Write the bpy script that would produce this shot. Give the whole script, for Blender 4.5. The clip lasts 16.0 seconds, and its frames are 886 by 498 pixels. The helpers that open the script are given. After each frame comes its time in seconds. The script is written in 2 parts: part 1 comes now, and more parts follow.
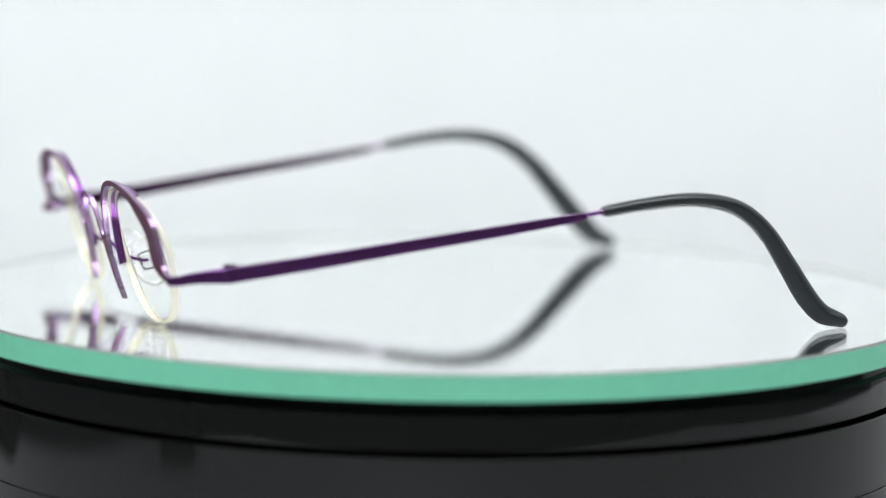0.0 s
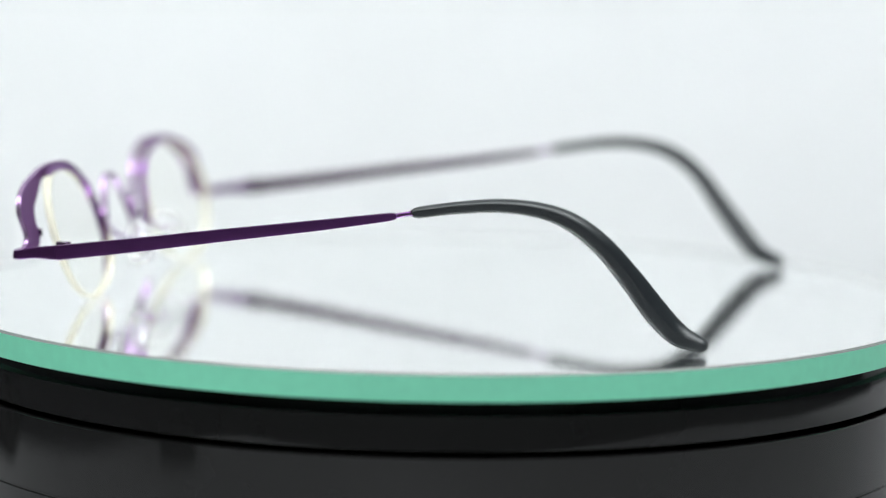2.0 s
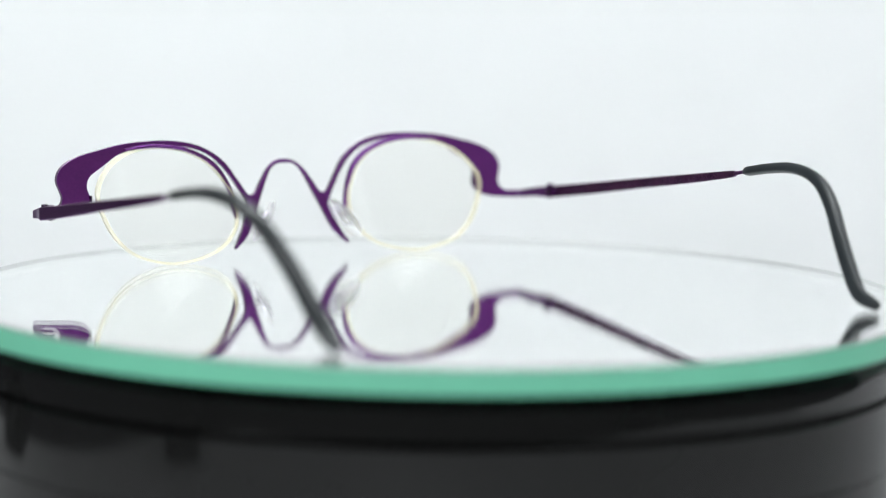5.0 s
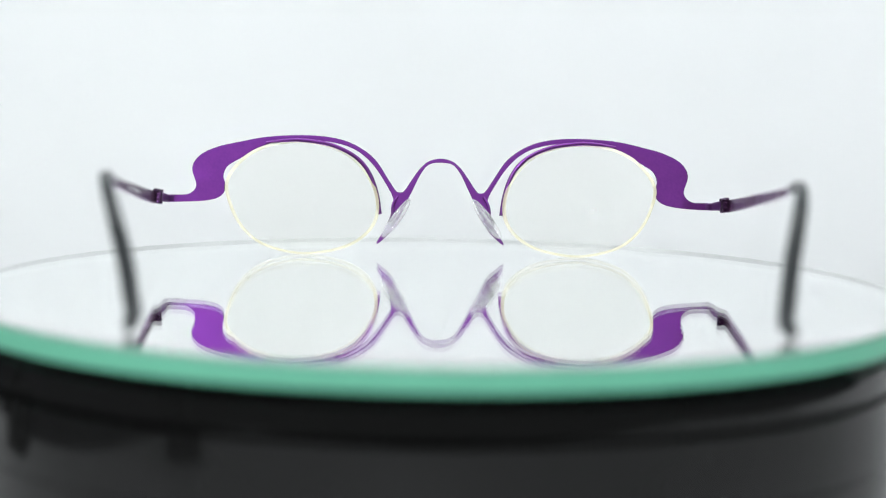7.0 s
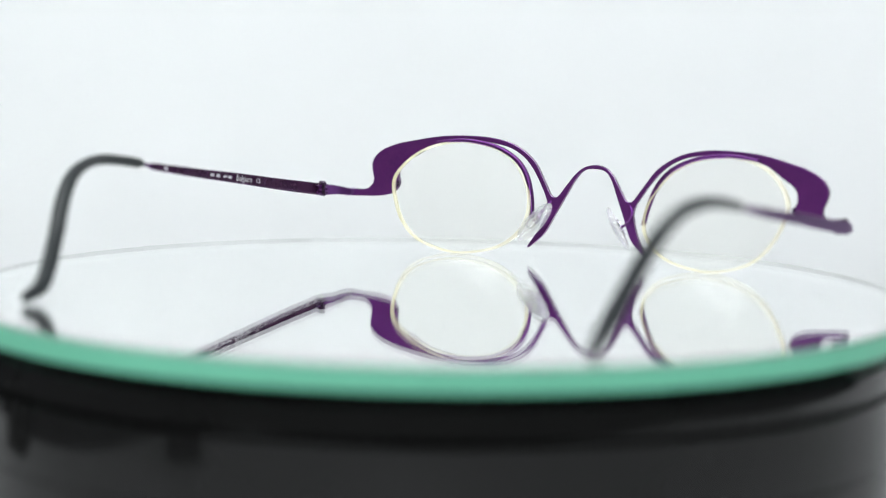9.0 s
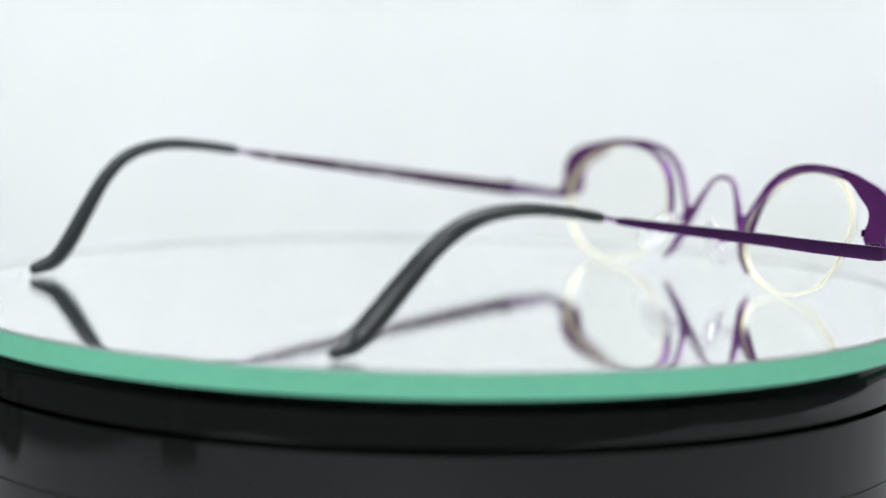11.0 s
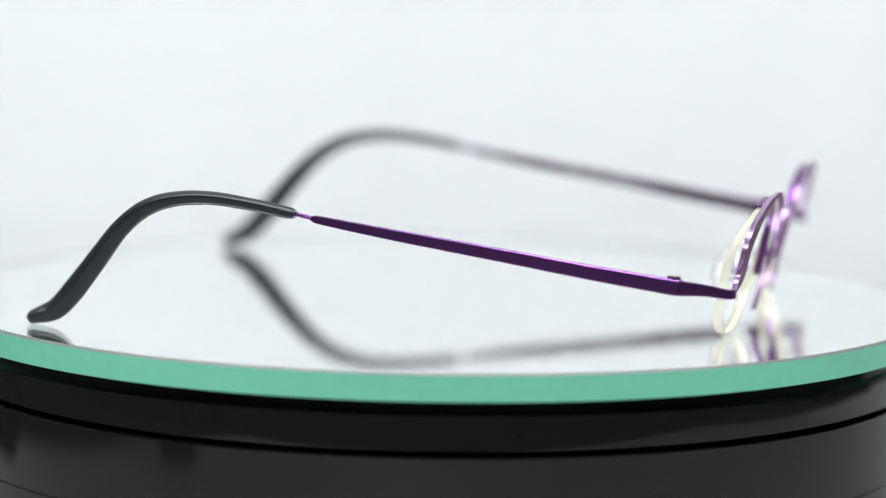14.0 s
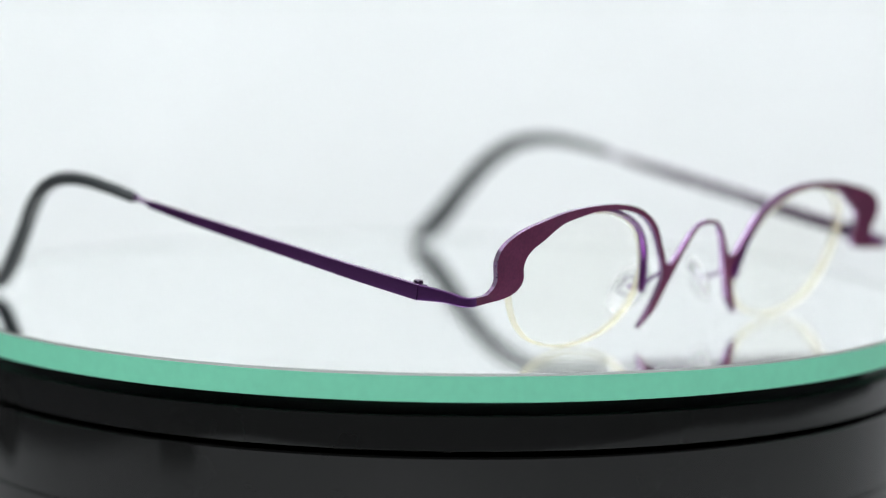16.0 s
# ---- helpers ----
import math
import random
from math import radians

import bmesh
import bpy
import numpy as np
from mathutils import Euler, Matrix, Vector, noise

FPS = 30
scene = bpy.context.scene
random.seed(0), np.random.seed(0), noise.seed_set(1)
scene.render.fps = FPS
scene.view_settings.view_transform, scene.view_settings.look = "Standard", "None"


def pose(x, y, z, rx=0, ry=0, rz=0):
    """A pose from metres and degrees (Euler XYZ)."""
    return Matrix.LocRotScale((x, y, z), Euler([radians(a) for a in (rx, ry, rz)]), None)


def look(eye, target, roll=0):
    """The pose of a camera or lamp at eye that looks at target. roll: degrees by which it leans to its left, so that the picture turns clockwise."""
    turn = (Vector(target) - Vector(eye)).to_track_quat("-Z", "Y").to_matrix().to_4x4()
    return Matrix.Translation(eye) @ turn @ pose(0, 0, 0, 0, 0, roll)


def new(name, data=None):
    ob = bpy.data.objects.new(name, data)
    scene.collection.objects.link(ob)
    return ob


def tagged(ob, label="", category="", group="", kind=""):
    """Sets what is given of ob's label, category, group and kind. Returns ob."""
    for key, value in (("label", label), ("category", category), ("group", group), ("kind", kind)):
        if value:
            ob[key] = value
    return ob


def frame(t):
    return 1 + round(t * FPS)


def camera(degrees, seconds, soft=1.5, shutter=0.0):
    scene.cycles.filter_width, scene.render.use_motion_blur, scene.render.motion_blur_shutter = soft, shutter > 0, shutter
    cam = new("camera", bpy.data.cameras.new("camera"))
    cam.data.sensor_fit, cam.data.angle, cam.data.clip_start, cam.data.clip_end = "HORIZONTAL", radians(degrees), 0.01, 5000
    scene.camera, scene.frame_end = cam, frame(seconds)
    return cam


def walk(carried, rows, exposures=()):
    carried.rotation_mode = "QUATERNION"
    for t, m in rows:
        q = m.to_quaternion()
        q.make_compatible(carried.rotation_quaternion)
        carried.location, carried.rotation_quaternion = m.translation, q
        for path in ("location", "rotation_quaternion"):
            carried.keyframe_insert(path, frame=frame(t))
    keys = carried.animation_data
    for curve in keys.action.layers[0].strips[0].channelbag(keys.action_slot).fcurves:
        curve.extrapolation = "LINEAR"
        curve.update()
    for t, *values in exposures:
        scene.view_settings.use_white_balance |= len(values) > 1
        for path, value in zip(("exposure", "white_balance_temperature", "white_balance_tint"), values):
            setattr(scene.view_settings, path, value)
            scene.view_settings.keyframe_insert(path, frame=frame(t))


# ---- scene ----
# A pair of glasses on a mirror-topped turntable before white paper. Plans in millimetres, built in metres.
MM = 0.001

from mathutils.geometry import delaunay_2d_cdt

# ---- camera ----
cam = camera(16.69, 16.0, soft=1.1)
LEAN = pose(0, 0, 0, 0, 0, 0.962)
NEAR = pose(0.0, -0.61633, 0.0861, 82.880, 0, -0.112) @ LEAN
FAR = pose(0.00444, -0.63557, 0.0847, 83.227, 0, 0.279) @ LEAN  # the view widens a little while the focus lies far
walk(cam, [(0.0, NEAR), (3.8, NEAR), (5.6, FAR), (9.8, FAR), (11.6, NEAR), (16.0, NEAR)])
focus_mark = new("focus_mark")
cam.data.dof.use_dof = True
cam.data.dof.focus_object = focus_mark
cam.data.dof.aperture_fstop = 7.3

# ---- world and lights ----
world = bpy.data.worlds.new("world")
scene.world = world
world.use_nodes = True
world.node_tree.nodes["Background"].inputs[0].default_value = (0.75, 0.85, 1.0, 1)
world.node_tree.nodes["Background"].inputs[1].default_value = 0.05
scene.view_settings.exposure = 0.5


def area_lamp(name, place, target, size, watts, colour, shape="RECTANGLE", size_y=None, spread=180):
    data = bpy.data.lights.new(name, "AREA")
    data.shape, data.size, data.energy, data.color = shape, size, watts, colour
    data.spread = radians(spread)
    if size_y:
        data.size_y = size_y
    ob = new(name, data)
    ob.matrix_world = look(place, target)
    return ob


# overhead, left and right are unseen fills, added to brighten the paper evenly
area_lamp("overhead_lamp", (0, 0.0, 0.95), (0, 0.55, -0.1), 1.8, 16.5, (0.945, 1.0, 1.0), size_y=0.5)
area_lamp("left_lamp", (-0.45, 0.12, 0.12), (-0.10, 0.7, -0.04), 0.3, 1.0, (0.945, 1.0, 1.0), size_y=0.4, spread=96)
area_lamp("right_lamp", (0.62, 0.12, 0.12), (0.12, 0.7, -0.04), 0.4, 1.3, (0.945, 0.985, 1.01), size_y=0.4, spread=96)
area_lamp("front_lamp", (-0.12, -1.0, 0.69), (0, 0, 0.01), 0.016, 4.8, (0.96, 1.0, 1.02), "DISK")


# ---- materials ----
def material(name, colour, rough=0.5, metal=0.0, vary=0.0, scale=200.0, bump=0.0, rough_vary=0.0, **more):
    """A principled surface with colour and gloss varied at two scales, and a fine relief."""
    m = bpy.data.materials.new(name)
    m.use_nodes = True
    n, l = m.node_tree.nodes, m.node_tree.links
    b = n["Principled BSDF"]
    b.inputs["Base Color"].default_value = (*colour, 1)
    b.inputs["Roughness"].default_value = rough
    b.inputs["Metallic"].default_value = metal
    for key, value in more.items():
        b.inputs[key.replace("_", " ")].default_value = value
    if vary or bump or rough_vary:
        at = n.new("ShaderNodeTexCoord")
        fine, broad = n.new("ShaderNodeTexNoise"), n.new("ShaderNodeTexNoise")
        fine.inputs["Scale"].default_value, fine.inputs["Detail"].default_value = scale * 8, 3
        broad.inputs["Scale"].default_value, broad.inputs["Detail"].default_value = scale, 4
        for tex in (fine, broad):
            l.new(at.outputs["Object"], tex.inputs["Vector"])
        both = n.new("ShaderNodeMath")
        both.operation = "ADD"
        l.new(fine.outputs["Fac"], both.inputs[0])
        l.new(broad.outputs["Fac"], both.inputs[1])
        if vary:
            ramp = n.new("ShaderNodeMapRange")
            ramp.inputs[1].default_value, ramp.inputs[2].default_value = 0.6, 1.4
            ramp.inputs[3].default_value, ramp.inputs[4].default_value = 1 - vary, 1 + vary
            l.new(both.outputs[0], ramp.inputs[0])
            mul = n.new("ShaderNodeVectorMath")
            mul.operation = "SCALE"
            mul.inputs[0].default_value = colour
            l.new(ramp.outputs[0], mul.inputs["Scale"])
            l.new(mul.outputs[0], b.inputs["Base Color"])
        if rough_vary:
            ramp = n.new("ShaderNodeMapRange")
            ramp.inputs[1].default_value, ramp.inputs[2].default_value = 0.6, 1.4
            ramp.inputs[3].default_value, ramp.inputs[4].default_value = rough - rough_vary, rough + rough_vary
            l.new(both.outputs[0], ramp.inputs[0])
            l.new(ramp.outputs[0], b.inputs["Roughness"])
        if bump:
            bn = n.new("ShaderNodeBump")
            bn.inputs["Strength"].default_value, bn.inputs["Distance"].default_value = bump, 0.0001
            l.new(fine.outputs["Fac"], bn.inputs["Height"])
            l.new(bn.outputs[0], b.inputs["Normal"])
    return m


def clear_sheet(name, tint, gloss, milky=0.0):
    """A thin clear surface: light passes straight on, a share is mirrored."""
    m = bpy.data.materials.new(name)
    m.use_nodes = True
    n, l = m.node_tree.nodes, m.node_tree.links
    n.remove(n["Principled BSDF"])
    clear, shine, mix = n.new("ShaderNodeBsdfTransparent"), n.new("ShaderNodeBsdfGlossy"), n.new("ShaderNodeMixShader")
    clear.inputs[0].default_value = (*tint, 1)
    shine.inputs["Color"].default_value, shine.inputs["Roughness"].default_value = (1, 1, 1, 1), 0.0
    mix.inputs[0].default_value = gloss
    l.new(clear.outputs[0], mix.inputs[1])
    l.new(shine.outputs[0], mix.inputs[2])
    last = mix
    if milky:
        haze, last = n.new("ShaderNodeBsdfTranslucent"), n.new("ShaderNodeMixShader")
        haze.inputs[0].default_value, last.inputs[0].default_value = (0.9, 0.9, 0.92, 1), milky
        l.new(mix.outputs[0], last.inputs[1])
        l.new(haze.outputs[0], last.inputs[2])
    l.new(last.outputs[0], n["Material Output"].inputs["Surface"])
    return m


def anodised(name, body, shine, rough, share):
    """Anodised metal: a violet metallic gloss over a wine-coloured dye layer."""
    m = material(name, body, 0.5, 0.0, 0.3, 220, 0.1, Specular_IOR_Level=0.15)
    n, l = m.node_tree.nodes, m.node_tree.links
    gloss, mix = n.new("ShaderNodeBsdfPrincipled"), n.new("ShaderNodeMixShader")
    gloss.inputs["Base Color"].default_value, gloss.inputs["Roughness"].default_value = (*shine, 1), rough
    gloss.inputs["Metallic"].default_value = 1.0
    mix.inputs[0].default_value = share
    l.new(n["Principled BSDF"].outputs[0], mix.inputs[1])
    l.new(gloss.outputs[0], mix.inputs[2])
    l.new(mix.outputs[0], n["Material Output"].inputs["Surface"])
    return m


def half_clear(m, share):
    """Lets part of the light pass straight through a material."""
    n, l = m.node_tree.nodes, m.node_tree.links
    clear, mix = n.new("ShaderNodeBsdfTransparent"), n.new("ShaderNodeMixShader")
    mix.inputs[0].default_value = share
    l.new(clear.outputs[0], mix.inputs[1])
    l.new(n["Principled BSDF"].outputs[0], mix.inputs[2])
    l.new(mix.outputs[0], n["Material Output"].inputs["Surface"])
    return m


WINE = anodised("wine_titanium", (0.125, 0.018, 0.045), (0.14, 0.024, 0.20), 0.42, 0.16)
VIOLET = anodised("violet_titanium", (0.09, 0.018, 0.095), (0.128, 0.024, 0.232), 0.38, 0.5)
CUT_EDGE = anodised("polished_cut_edge", (0.26, 0.19, 0.27), (0.48, 0.29, 0.56), 0.26, 0.6)
RIM = anodised("satin_purple_titanium", (0.05, 0.009, 0.045), (0.22, 0.06, 0.33), 0.28, 0.65)
POLISHED = anodised("polished_purple_titanium", (0.05, 0.008, 0.03), (0.26, 0.11, 0.34), 0.2, 0.75)
TEMPLE = anodised("violet_temple_titanium", (0.055, 0.016, 0.058), (0.20, 0.07, 0.31), 0.3, 0.58)
INSIDE = anodised("inner_shade_titanium", (0.042, 0.011, 0.034), (0.15, 0.075, 0.20), 0.24, 0.5)
SLEEVE = material("charcoal_acetate", (0.019, 0.023, 0.026), 0.33, 0.0, 0.08, 120, IOR=1.46)
STEEL = material("dark_steel", (0.16, 0.10, 0.18), 0.25, 1.0, 0.15, 500)
WIRE = material("grey_wire", (0.62, 0.60, 0.66), 0.25, 1.0, 0.1, 500)
LENS = clear_sheet("lens_plastic", (1.0, 1.0, 0.988), 0.009)
LENS_EDGE = half_clear(material("ground_lens_edge", (0.90, 0.83, 0.56), 0.4, 0.0, 0.04, 300, 0.05, Transmission_Weight=0.35), 0.55)
SILICONE = half_clear(material("clear_silicone", (0.97, 0.97, 0.99), 0.04, Transmission_Weight=0.7, IOR=1.45), 0.5)
PRINT = material("white_print", (0.5, 0.5, 0.52), 0.5)
GLASS = clear_sheet("float_glass", (0.995, 0.998, 0.997), 0.36)
SILVER = material("silvering", (0.975, 0.985, 0.982), 0.0, 1.0)
GREEN_EDGE = material("ground_green_glass_edge", (0.265, 0.83, 0.57), 0.38, 0.0, 0.05, 60, 0.1, 0.08)

LIP_GREY = material("lip_reflection_grey", (0.40, 0.41, 0.41), 0.5, 0.0, 0.05, 200)
ARRIS = material("ground_arris", (0.18, 0.20, 0.19), 0.5, 0.0, 0.1, 200, 0.1)
BLACK = material("black_plastic", (0.0145, 0.0145, 0.0145), 0.07, 0.0, 0.06, 15, 0.0, 0.015)
PAPER = material("white_paper", (0.84, 0.85, 0.86), 0.9, 0.0, 0.012, 3, 0.05)
TABLE = material("grey_table", (0.25, 0.25, 0.255), 0.6, 0.0, 0.1, 6, 0.05)
ROOM = material("grey_room_paint", (0.10, 0.10, 0.11), 0.8, 0.0, 0.1, 2)


# ---- building helpers ----
def part(name, bm, mat, parent=None, label="", smooth=False, bevel=0.0):
    """Links a bmesh, in millimetres, as one mesh object."""
    bmesh.ops.scale(bm, vec=(MM, MM, MM), verts=bm.verts)
    bmesh.ops.recalc_face_normals(bm, faces=bm.faces)
    data = bpy.data.meshes.new(name)
    bm.to_mesh(data)
    bm.free()
    data.materials.append(mat)
    if smooth:
        for p in data.polygons:
            p.use_smooth = True
        data.set_sharp_from_angle(angle=radians(35))
    ob = new(name, data)
    ob.parent = parent
    if bevel:
        mod = ob.modifiers.new("bevel", "BEVEL")
        mod.width, mod.segments, mod.limit_method, mod.angle_limit = bevel * MM, 2, "ANGLE", radians(40)
    return tagged(ob, label)


def spline(points, steps=8, closed=False):
    """A smooth curve through the points (Catmull-Rom)."""
    pts = [Vector(p) for p in points]
    n, out = len(pts), []
    for i in range(n if closed else n - 1):
        if closed:
            a, b, c, d = (pts[(i + k) % n] for k in (-1, 0, 1, 2))
        else:
            b, c = pts[i], pts[i + 1]
            a = pts[i - 1] if i else b * 2 - c
            d = pts[i + 2] if i + 2 < n else c * 2 - b
        for s in range(steps):
            t = s / steps
            out.append(0.5 * (2 * b + (c - a) * t + (2 * a - 5 * b + 4 * c - d) * t * t + (3 * b - a - 3 * c + d) * t ** 3))
    if not closed:
        out.append(pts[-1])
    return out


def lathe(profile, segments=160, cap=False):
    """A turned body about z from (radius, height) pairs."""
    bm = bmesh.new()
    rings = [[bm.verts.new((r * math.cos(2 * math.pi * i / segments), r * math.sin(2 * math.pi * i / segments), z))
              for i in range(segments)] for r, z in profile]
    for a, b in zip(rings, rings[1:]):
        for i in range(segments):
            j = (i + 1) % segments
            bm.faces.new((a[i], a[j], b[j], b[i]))
    if cap:
        bm.faces.new(rings[0])
        bm.faces.new(rings[-1])
    return bm


def sweep(path, half_w, half_h, up=Vector((1, 0, 0)), around=16, power=2.0):
    """A tube along path; half_w is measured along up, half_h across it; power above 2 squares the section."""
    bm, rings, n = bmesh.new(), [], len(path)
    for i, p in enumerate(path):
        way = (path[min(i + 1, n - 1)] - path[max(i - 1, 0)]).normalized()
        side = (up - way * up.dot(way)).normalized()
        over = way.cross(side)
        ring = []
        for k in range(around):
            c, s = math.cos(2 * math.pi * (k + 0.5) / around), math.sin(2 * math.pi * (k + 0.5) / around)
            c, s = (math.copysign(abs(v) ** (2 / power), v) for v in (c, s))
            ring.append(bm.verts.new(p + side * c * half_w[i] + over * s * half_h[i]))
        rings.append(ring)
    for a, b in zip(rings, rings[1:]):
        for k in range(around):
            j = (k + 1) % around
            bm.faces.new((a[k], a[j], b[j], b[k]))
    bm.faces.new(rings[0])
    bm.faces.new(rings[-1])
    return bm


def cylinder(bm, centre, radius, height, axis="z", around=16):
    turn = {"z": Matrix(), "x": Matrix.Rotation(math.pi / 2, 4, "Y"), "y": Matrix.Rotation(math.pi / 2, 4, "X")}[axis]
    bmesh.ops.create_cone(bm, cap_ends=True, segments=around, radius1=radius, radius2=radius, depth=height,
                          matrix=Matrix.Translation(centre) @ turn)
    return bm


def box(bm, centre, size):
    bmesh.ops.create_cube(bm, size=1, matrix=Matrix.Translation(centre) @ Matrix.Diagonal((*size, 1)))
    return bm


def steps_between(values, count):
    """Values spread evenly over count places, linearly."""
    return [float(v) for v in np.interp(np.linspace(0, len(values) - 1, count), range(len(values)), values)]


# ---- backdrop, table and room ----
def backdrop_and_table():
    """A wide sheet of white paper hanging behind a grey block."""
    bm = bmesh.new()
    cols = 40
    rows = [[bm.verts.new((-560 + 1860 * i / cols, 700 + 3 * math.sin(i * 0.7), z)) for i in range(cols + 1)] for z in (-1040, -200, 400, 1000)]
    for a, b in zip(rows, rows[1:]):
        for i in range(cols):
            bm.faces.new((a[i], a[i + 1], b[i + 1], b[i]))
    bmesh.ops.solidify(bm, geom=bm.faces[:], thickness=3)
    tagged(part("backdrop", bm, PAPER, smooth=True), "plain white paper hanging behind the turntable", "backdrop", kind="structure")
    bm = box(bmesh.new(), (132.5, -10, -556), (835, 700, 987))
    tagged(part("pedestal", bm, TABLE, bevel=3), "plain grey block under the turntable", "pedestal", kind="structure")


def weight(x, y, turn):
    """An unseen black block with a knob, added for its dark reflection in the turntable's glossy wall."""
    thing = tagged(new("weight"), "unseen black block with a round knob, added for its dark reflection", "weight", "weights on the block")
    thing.matrix_basis = pose(x * MM, y * MM, -0.0625, 0, 0, turn)
    part("block", box(bmesh.new(), (0, 0, 13), (38, 42, 26)), BLACK, thing, bevel=3)
    part("knob", cylinder(bmesh.new(), (0, 0, 35), 9, 18.4), BLACK, thing, bevel=2)
    return thing


def room():
    bm = bmesh.new()
    box(bm, (0, -600, 300), (4000, 4000, 2700))
    bmesh.ops.reverse_faces(bm, faces=bm.faces)
    bmesh.ops.solidify(bm, geom=bm.faces[:], thickness=40)
    tagged(part("wall_room", bm, ROOM), "dim grey room around the table", "room", kind="structure")


backdrop_and_table()
room()
# two added dark blocks, out of view, darken the wall's left reflection
weight(-269, 44, 0)
weight(-248, -203, 35)


# ---- turntable ----
def turntable():
    base = tagged(new("turntable"), "round glossy black plastic motorised turntable base", "turntable")
    base.location = (0, 0, -0.062)
    lift = Matrix.Translation((0, 0, 62))

    def turned(name, profile, label, cap=False):
        bm = lathe(profile, cap=cap)
        bmesh.ops.transform(bm, matrix=lift, verts=bm.verts)
        return part(name, bm, BLACK, base, label, smooth=True, bevel=0.0)

    turned("housing", [(10, -61.9), (97.4, -61.9), (98.0, -61), (98.0, -30.0), (97.7, -29.8), (97.7, -29.5), (98.0, -29.3),
                       (98.0, -15.7), (97.9, -15.62), (96.6, -15.6), (90, -15.6)], "glossy black housing with a fine seam")
    platter = turned("platter", [(90, -14.7), (97.2, -14.6), (98.0, -14.2), (97.95, -9.2), (97.8, -8.3), (96.2, -8.0), (95.6, -5.2), (10, -5.2)],
                     "glossy black turning rim")
    return base, platter


def mirror_plate():
    plate = tagged(new("mirror_plate"), "round mirror with a pale green ground glass edge on the turntable", "mirror")
    t = 5.1
    part("glass", lathe([(100.5, 0.0), (0.01, 0.0)], 256), GLASS, plate, "clear flat glass").visible_shadow = False
    part("silvering", lathe([(100.45, -0.5), (0.01, -0.5)], 256), SILVER, plate, "silvered mirror face")
    part("arris", lathe([(100.5, 0.0), (101.0, -0.45)], 256), ARRIS, plate, "dull ground arris")
    # the faint reflected line at the rim is put into this ring's grey
    part("lip", lathe([(100.45, -0.5), (100.48, -0.01)], 256), LIP_GREY, plate, "grey lip painted as the reflection at the glass rim")
    part("edge", lathe([(101.0, -0.45), (101.0, -t + 0.1), (100.8, -t), (60, -t)], 256), GREEN_EDGE, plate, "pale green ground edge")
    return plate


table, platter = turntable()
mirror = mirror_plate()


# ---- glasses ----
def lean(z):
    """How far ahead the front lies at a height."""
    return 11.4 + 0.24 * (z - 12)


# one half of the front, seen from behind, x counted outwards: the upper edge from the end piece to the bridge, and the lower edge back
UPPER = [(62.4, 13.0), (58.9, 13.3), (57.2, 15.3), (58.2, 19.2), (56.6, 22.1), (52.6, 24.1), (47.6, 25.3), (40.6, 26.6), (32.3, 27.05),
         (25.7, 26.6), (20.5, 25.1), (15.7, 21.9), (12.3, 17.1), (10.6, 14.6), (9.6, 14.1), (8.5, 14.5), (6.7, 17.1), (4.8, 19.7), (2.7, 21.4), (0, 22.0)]
BRIDGE_UNDER = [(0, 21.1), (2.8, 20.6), (4.7, 18.4), (6.5, 14.8), (8.7, 10.4), (11.1, 5.6), (14.5, 2.4), (14.9, 2.6)]
BLADE_BACK = [(14.9, 2.6), (12.7, 6.4), (11.3, 10.0), (11.1, 12.6), (12.7, 15.8), (15.9, 20.4), (19.7, 23.6), (24.7, 25.35), (32.4, 26.0), (39.7, 25.0)]
WING_INNER = [(39.7, 25.0), (42.8, 24.1), (46.6, 21.8), (49.9, 19.8), (50.9, 17.4), (50.3, 14.9), (51.6, 12.8), (55.2, 11.8), (62.4, 11.4)]
LENS_RIM = [(49.9, 16.8), (48.9, 11.0), (45.7, 5.6), (40.5, 2.0), (31.9, 0.25), (22.8, 1.7), (17.3, 5.0), (14.9, 9.4), (15.6, 15.2), (19.6, 21.0),
            (25.3, 24.3), (32.4, 25.6), (39.8, 24.9), (45.9, 22.0)]
RIM_WIRE = [(41.0, 25.4), (36.7, 25.9), (32.5, 26.0), (26.2, 25.1), (21.3, 23.1), (18.2, 20.6), (16.2, 17.4), (14.9, 13.4), (14.2, 9.2)]


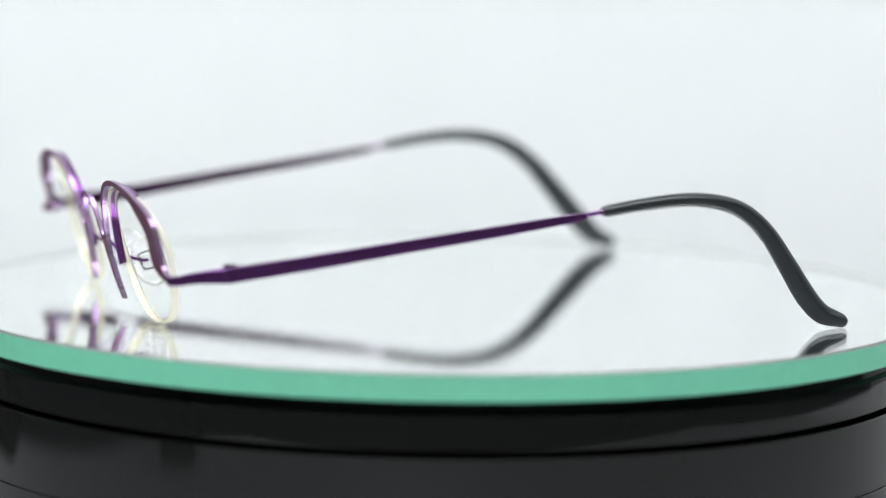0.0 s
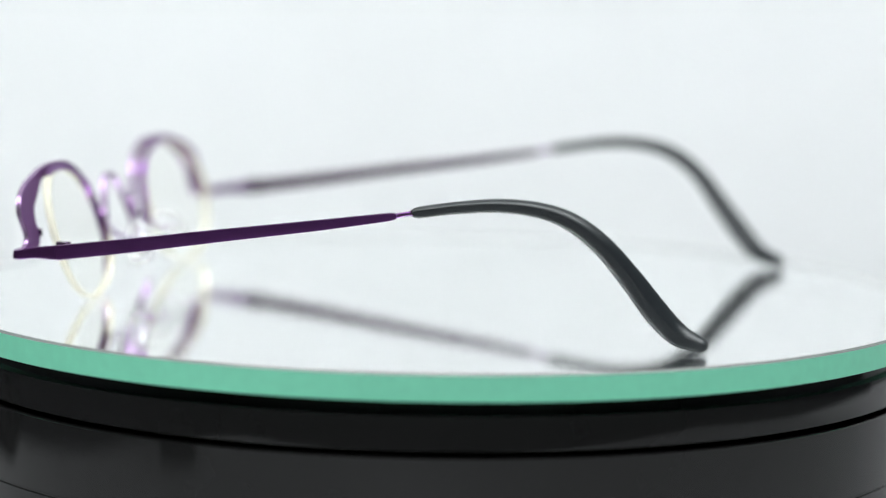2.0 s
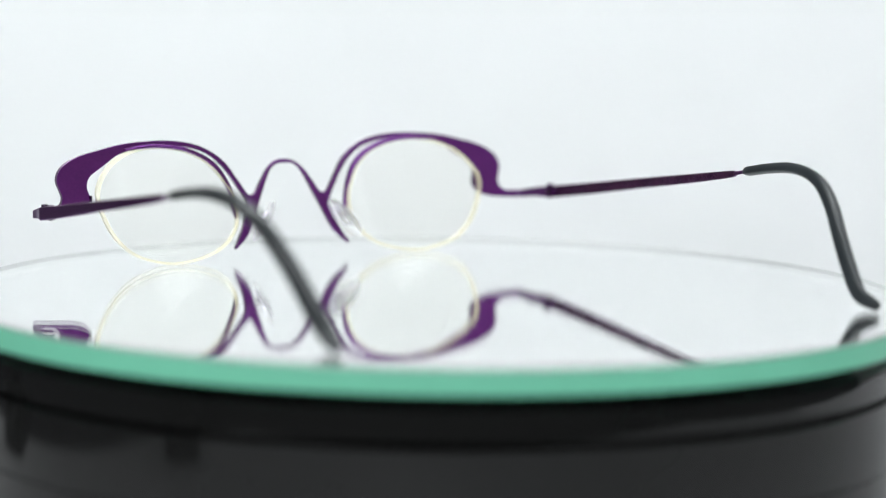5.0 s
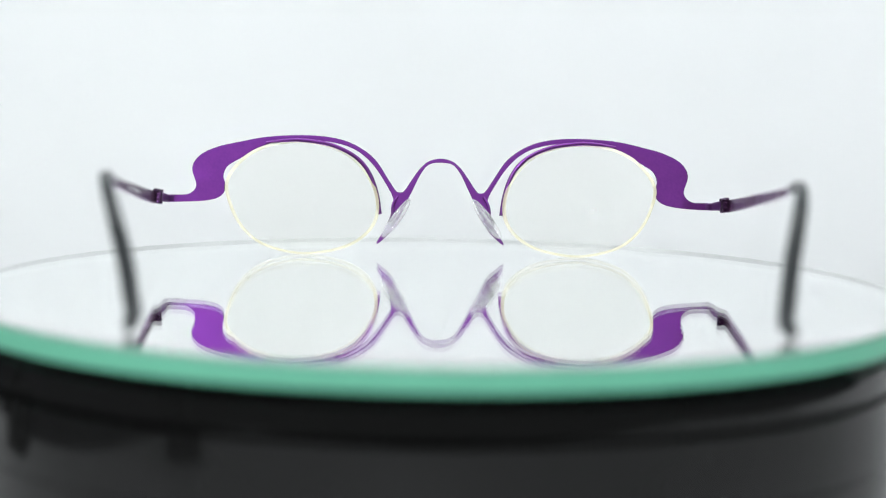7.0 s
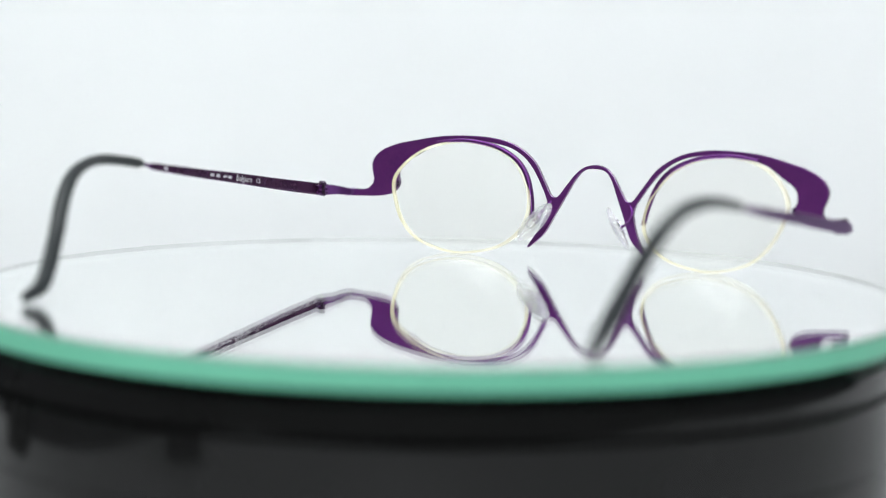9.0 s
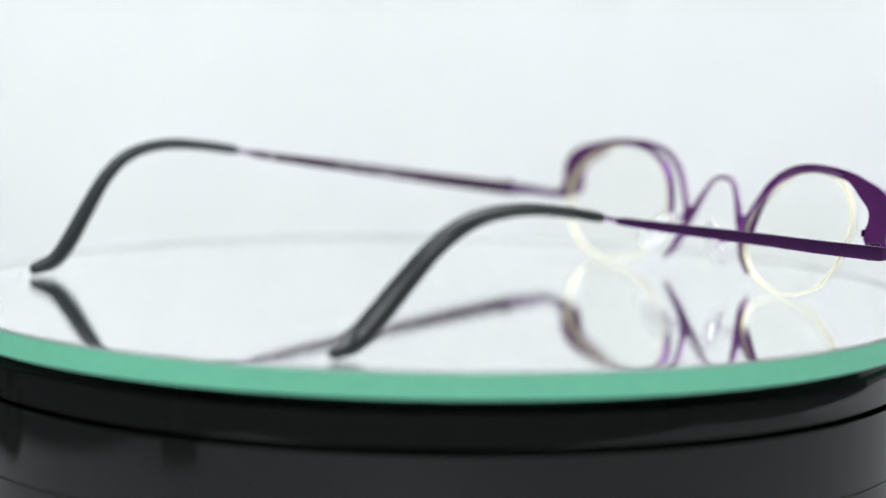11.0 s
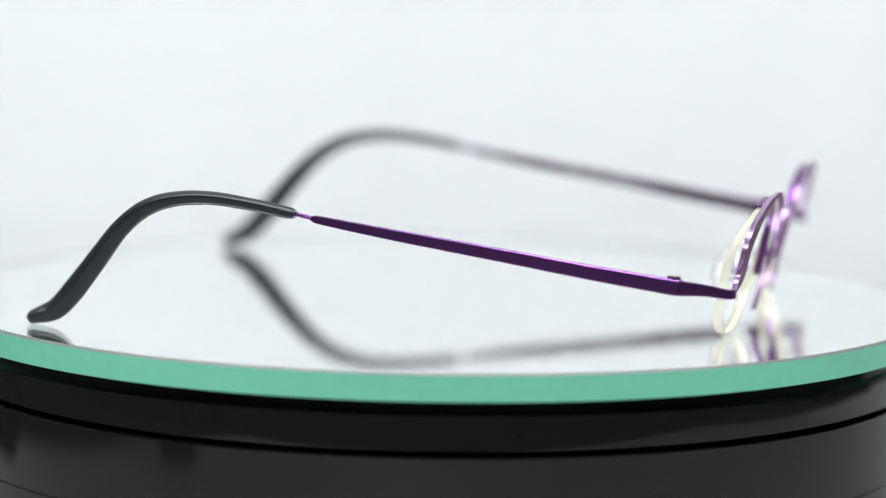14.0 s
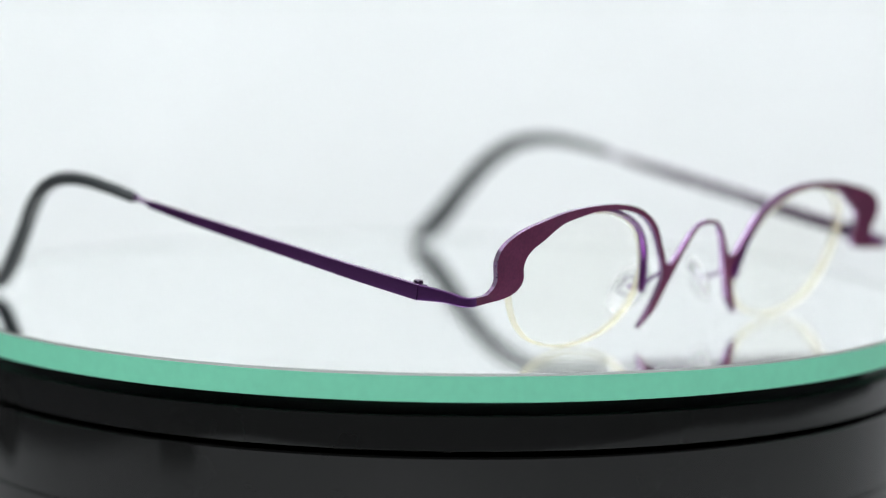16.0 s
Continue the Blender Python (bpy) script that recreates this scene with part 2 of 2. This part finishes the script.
def front_frame(glasses):
    def flat(points):
        return [(*p, 0) for p in points]

    beyond = lambda p: (-p[0], p[1])
    under_bridge = spline(flat([beyond(BRIDGE_UNDER[1])] + BRIDGE_UNDER), 6)[6:-1]
    lower = under_bridge + spline(flat(BLADE_BACK), 6)[:-1] + spline(flat(WING_INNER), 6)
    upper = spline(flat(UPPER + [beyond(UPPER[-2])]), 6)[:-7]
    outline = [(p.x, p.y) for p in upper]                       # end piece to the bridge
    half = outline + [(0, 22.0)]
    under = [(p.x, p.y) for p in lower]
    loop = [(x, z) for x, z in half] + [(-x, z) for x, z in half[-2::-1]]
    loop += [(-x, z) for x, z in under[::-1]] + [(x, z) for x, z in under[1:]]
    n = len(loop)
    spots, _, tris, *_ = delaunay_2d_cdt([Vector(p) for p in loop], [(i, (i + 1) % n) for i in range(n)], [list(range(n))], 1, 1e-5)
    bm = bmesh.new()
    front = [bm.verts.new((p.x, lean(p.y) + 0.4, p.y)) for p in spots]
    for tri in tris:
        bm.faces.new([front[i] for i in tri])
    made = bmesh.ops.extrude_face_region(bm, geom=bm.faces[:])
    for v in made["geom"]:
        if isinstance(v, bmesh.types.BMVert):
            v.co.y -= 1.0
    bmesh.ops.recalc_face_normals(bm, faces=bm.faces)
    ob = part("front_frame", bm, WINE, glasses, "purple anodised titanium front with a curved bridge", smooth=True, bevel=0.14)
    # polished cut edges; satin faces, wine-red in front and violet behind
    ob.data.materials.append(CUT_EDGE)
    ob.data.materials.append(VIOLET)
    for p in ob.data.polygons:
        p.material_index = 1 if abs(p.normal.y) < 0.6 else 2 if p.normal.y < 0 else 0
    return ob


def lens(glasses, side):
    """A meniscus lens, with its ground edge as a ring."""
    rim = [(p.x, p.y) for p in spline([(*p, 0) for p in LENS_RIM], 6, True)]
    cx, cz = 32.5, 13.0

    def at(x, z, back):
        r2 = (x - cx + 3.0) ** 2 + (z - cz - 4.5) ** 2  # the crown lies a little towards the bridge and the brow
        return (side * x, lean(z) + 0.9 - back - r2 / 125.0, z)

    bm = bmesh.new()
    sheets = []
    for back in (0.15, 1.8):
        rings = []
        for k in range(1, 9):
            f = k / 8
            rings.append([bm.verts.new(at(cx + (x - cx) * f, cz + (z - cz) * f, back)) for x, z in rim])
        mid = bm.verts.new(at(cx, cz, back))
        n = len(rim)
        for i in range(n):
            bm.faces.new((mid, rings[0][i], rings[0][(i + 1) % n]))
            for a, b in zip(rings, rings[1:]):
                bm.faces.new((a[i], b[i], b[(i + 1) % n], a[(i + 1) % n]))
        sheets.append(rings[-1])
    for i in range(n):
        j = (i + 1) % n
        bm.faces.new((sheets[0][i], sheets[1][i], sheets[1][j], sheets[0][j]))
    body = part("lens", bm, LENS, glasses, "clear spectacle lens with a pale cream edge", smooth=True)
    bm = bmesh.new()
    rows = []
    for out, back in ((0.05, 0.13), (0.32, 0.5), (0.32, 1.45), (-0.35, 1.86)):
        rows.append([bm.verts.new(at(x + (x - cx) * out / 15, z + (z - cz) * out / 15, back)) for x, z in rim])
    for a, b in zip(rows, rows[1:]):
        for i in range(n):
            j = (i + 1) % n
            bm.faces.new((a[i], a[j], b[j], b[i]))
    part("lens_edge", bm, LENS_EDGE, body, "pale cream ground edge", smooth=True)
    return body


def rim_wire(glasses, side):
    path = [Vector((side * p.x, lean(p.y) - 1.4, p.y)) for p in spline([(*p, 0) for p in RIM_WIRE], 6)]
    n = len(path)
    w = steps_between([0.22, 0.4, 0.44, 0.44, 0.46, 0.48, 0.48, 0.48, 0.45], n)
    part("rim_wire", sweep(path, [0.75] * n, w, Vector((0, 1, 0)), 16, 3.5), RIM, glasses, "purple half rim gripping the lens", smooth=True)
    bm = box(bmesh.new(), (side * 50.4, lean(15) - 0.8, 15.0), (0.5, 0.8, 1.5))
    part("lens_pin", bm, STEEL, glasses, "small dark lens stop", bevel=0.15)


def nose_pad(glasses, side):
    centre, along = Vector((side * 10.3, 3.6, 8.8)), Vector((side * -0.58, 0.22, 0.78)).normalized()
    normal = Vector((side * -0.80, -0.35, -0.49))
    normal = (normal - along * normal.dot(along)).normalized()
    across = along.cross(normal)
    bm = bmesh.new()
    bmesh.ops.create_uvsphere(bm, u_segments=28, v_segments=16, radius=1)
    for v in bm.verts:
        a, b, c = v.co
        a, b = a * (1 - 0.08 * b), b
        v.co = centre + along * (5.6 * b) + across * (3.0 * a) + normal * (0.85 * c - 0.10 * (a * a * 3 + b * b * 3))
    pad = part("nose_pad", bm, SILICONE, glasses, "clear silicone nose pad", smooth=True)
    # metal insert: a small rectangular loop inside the pad
    loop = [centre + along * (1.7 * a) + across * (1.1 * b) - normal * 0.9 for a, b in
            ((-1, -1), (-0.3, -1.1), (0.3, -1.1), (1, -1), (1.1, 0), (1, 1), (0.3, 1.1), (-0.3, 1.1), (-1, 1), (-1.1, 0), (-1, -1))]
    part("pad_clip", sweep(loop, [0.2] * 11, [0.2] * 11, normal, 8), WIRE, pad, "small square metal clip", smooth=True)
    # arm: from the back of the front by the bridge, in an arc to the pad
    path = spline([(side * 10.1, lean(13.2) - 0.6, 13.2), (side * 11.1, 9.8, 11.7), (side * 11.4, 7.2, 10.0), (side * 11.2, 5.0, 9.3),
                   tuple(centre - normal * 0.9)], 6)
    part("pad_arm", sweep(path, [0.3] * len(path), [0.3] * len(path), Vector((0.1, 0.2, 1)), 10), VIOLET, glasses,
         "purple wire pad arm", smooth=True)


def end_piece(glasses, side):
    """The band that carries the front round the corner to the hinge."""
    path = spline([(side * x, y, z) for x, y, z in ((62.2, lean(12.2), 12.2), (63.4, 11.2, 12.2), (64.1, 10.1, 12.3), (64.9, 6.6, 12.9), (66.3, 2.0, 13.3))], 5)
    n = len(path)
    part("end_piece", sweep(path, steps_between([0.85, 0.85, 0.9, 1.05, 1.4], n), steps_between([0.5, 0.6, 0.6, 0.55, 0.6], n),
                            Vector((0, 0, 1)), 16, 6.0), TEMPLE, glasses, "purple corner band")


def hinge(glasses, side):
    bm = bmesh.new()
    for x, y, top in ((65.9, 1.5, 15.3), (65.0, 0.4, 15.2)):
        cylinder(bm, (side * x, y, (top + 12.2) / 2), 0.5, top - 12.2)
        cylinder(bm, (side * x, y, top - 0.25), 0.78, 0.7)
        cylinder(bm, (side * x, y, 12.2), 0.62, 0.5)
    body = part("hinge", bm, STEEL, glasses, "dark steel hinge with two pins", bevel=0.2)
    bm = bmesh.new()
    for z in (14.35, 13.5, 12.65):
        box(bm, (side * 65.35, 0.3, z), (0.9, 4.6, 0.6))
    part("hinge_plate", bm, POLISHED, body, "purple hinge leaves", bevel=0.12)


TEMPLE_LINE = [(66.4, 1.96, 13.3), (67.7, -14, 15.6), (68.9, -31, 18.25), (69.9, -49.5, 21.0), (70.55, -63, 23.15), (70.65, -65.2, 23.55)]
SLEEVE_LINE = [(70.8, -68.3, 24.2), (70.6, -76.4, 25.5), (69.9, -84.6, 26.2), (69.0, -91.8, 25.5), (68.0, -97.5, 23.4), (66.7, -102.8, 19.2),
               (65.2, -108.0, 12.9), (64.0, -112.6, 6.8), (63.2, -116.4, 3.0), (63.6, -119.9, 1.6), (63.8, -122.0, 1.05)]


def temple(glasses, side):
    splay = -0.8 if side > 0 else 0.45  # one temple stands a little closer in than the other
    line = spline([(side * (x + splay * max(0, -y) / 70), y, z) for x, y, z in TEMPLE_LINE], 6)
    n = len(line)
    arm = part("temple", sweep(line, steps_between([0.55, 0.55, 0.55, 0.5, 0.45, 0.4], n), steps_between([1.45, 1.35, 1.2, 1.02, 0.78, 0.4], n),
                               Vector((1, 0, 0)), 16, 7.0), TEMPLE, glasses, "slim tapering violet titanium temple")
    arm.data.materials.append(CUT_EDGE)
    arm.data.materials.append(INSIDE)
    for p in arm.data.polygons:  # polished edges; the dim room's reflection is put into a darker inner colour
        p.material_index = 1 if abs(p.normal.z) > 0.75 else 2 if p.normal.x * side < -0.4 else 0
    line = spline([(side * (x - splay * y / 70), y, z) for x, y, z in ((70.63, -64.6, 23.45), (70.75, -67, 23.95), (70.8, -69.4, 24.4))], 4)
    part("neck", sweep(line, [0.4] * len(line), [0.42] * len(line), Vector((1, 0, 0)), 12), POLISHED, arm, "thin bright violet wire neck", smooth=True)
    bend = (0.3 if side > 0 else -1.5) + splay  # one is bent in a little more
    knee = 0.4 if side > 0 else 1.1
    line = spline([(side * (x + splay - bend * min(1, max(0, (-70 - y) / 14)) - knee * min(1, max(0, (-100 - y) / 10))), y - (0.4 if side > 0 and y < -110 else 0), z) for x, y, z in SLEEVE_LINE], 8)
    n = len(line)
    tall = steps_between([1.12, 1.2, 1.32, 1.5, 1.75, 1.95, 2.2, 2.4, 2.2, 1.6, 0.8], n)
    wide = steps_between([1.0, 1.2, 1.35, 1.45, 1.6, 1.7, 1.75, 1.8, 1.75, 1.45, 0.7], n)
    tall[0], wide[0], tall[1], wide[1] = 0.9, 0.85, 1.12, 1.05
    for k in range(7):  # a round end
        f = math.sqrt(1 - (1 - (k + 0.15) / 7) ** 2)
        tall[-1 - k], wide[-1 - k] = min(tall[-1 - k] * 2, 1.5 * f), min(wide[-1 - k] * 2, 1.35 * f)
    part("temple_tip", sweep(line, wide, tall, Vector((1, 0, 0.4 * side)), 40, 1.36), SLEEVE, arm, "curved charcoal grey temple tip", smooth=True)
    way = (line[1] - line[0]).normalized()
    ends = [line[0] - way * 0.5, line[0] - way * 0.1, line[0] + way * 0.35]
    part("collar", sweep(ends, [0.5, 0.72, 0.72], [0.5, 0.75, 0.75], Vector((1, 0, 0)), 16), STEEL, arm, "dark metal collar", smooth=True)
    if side < 0:
        printing(arm)
    return arm


def printing(arm):
    """The small white print on the inner face of one temple: a word, and bars for what is too small to read."""
    way = Vector((0.0705, 1, -0.156)).normalized()
    out = Vector((1, -0.07, 0))
    out = (out - way * out.dot(way)).normalized()
    up = out.cross(way)

    def spot(y):
        ys = [-p[1] for p in TEMPLE_LINE]
        x, z = (float(np.interp(-y, ys, [p[k] for p in TEMPLE_LINE])) for k in (0, 2))
        half = float(np.interp(-y, ys, [0.55, 0.55, 0.55, 0.5, 0.45, 0.4]))
        return Vector((-x + 0.45 * y / 70 + half + 0.03, y, z))

    bm = bmesh.new()
    for y, length, height in ((-59.8, 1.2, 0.7), (-42.2, 1.5, 0.5), (-40.1, 1.2, 0.6), (-37.2, 1.4, 0.4), (-35.4, 1.3, 0.55)):
        c = spot(y)
        corners = [c + way * (a * length / 2) + up * (b * height / 2) for a, b in ((-1, -1), (1, -1), (1, 1), (-1, 1))]
        bm.faces.new([bm.verts.new(v) for v in corners])
    part("print_bars", bm, PRINT, arm, "tiny white printed marks")
    for word, y, size in (("Belgium", -33, 2.0), ("CE", -25.2, 1.5)):
        curve = bpy.data.curves.new("lettering", "FONT")
        curve.body, curve.size, curve.align_y = word, size, "CENTER"
        curve.resolution_u = 3
        source = new("lettering_source", curve)
        data = bpy.data.meshes.new_from_object(source)
        bpy.data.objects.remove(source)
        bm = bmesh.new()
        bm.from_mesh(data)
        bmesh.ops.transform(bm, matrix=Matrix.Translation(spot(y)) @ Matrix((way, up, out)).transposed().to_4x4(), verts=bm.verts)
        part("lettering", bm, PRINT, arm, "small white printed word")


def glasses_pair():
    glasses = tagged(new("glasses"), "purple titanium reading glasses, open, lying on the mirror", "glasses")
    front_frame(glasses)
    for side in (-1, 1):
        lens(glasses, side)
        rim_wire(glasses, side)
        nose_pad(glasses, side)
        end_piece(glasses, side)
        hinge(glasses, side)
        temple(glasses, side)
    for ob in glasses.children_recursive:  # the front wraps back a little towards the wings
        for v in ob.data.vertices:
            x, y = abs(v.co.x), v.co.y
            if v.co.x > 0.045:  # one temple hangs a little lower at its hinge
                v.co.z -= 0.00045 * min(1, (x - 0.045) / 0.015) * min(1, max(0, (y + 0.1) / 0.03)) * min(1, max(0, v.co.z / 0.012))
            v.co.y += (0.0007 - 0.0012 * (x / 0.058) ** 2) * min(1, max(0, (0.0625 - x) / 0.005)) * min(1, max(0, (y - 0.002) / 0.003))
    for ob in glasses.children:
        ob.location = (0.0033, 0.05787, 0)
    return glasses


glasses = glasses_pair()


# ---- what moves ----
def motions():
    """The plate turns clockwise once in 24 seconds, with the glasses on it; the focus is drawn to the front and back again."""
    turning = [(0.5 * i, 107.6 - 15.011 * 0.5 * i) for i in range(33)]
    walk(glasses, [(t, pose(0, 0, 0, 0, 0, a)) for t, a in turning])
    walk(mirror, [(t, pose(0, 0, 0, 0, 0, a)) for t, a in turning])
    walk(platter, [(t, pose(0, 0, 0, 0, 0, a)) for t, a in turning])
    walk(focus_mark, [(t, pose(0, y, 0.02)) for t, y in ((0, -0.040), (1.0, -0.049), (2.0, -0.060), (3.0, -0.072), (3.8, -0.078), (5.6, 0.068), (6.4, 0.070),
                                                         (9.0, 0.070), (9.8, 0.068), (11.6, -0.058), (12.4, -0.055), (13.2, -0.057), (14.0, -0.066),
                                                         (15.0, -0.080), (16.0, -0.090))])


motions()
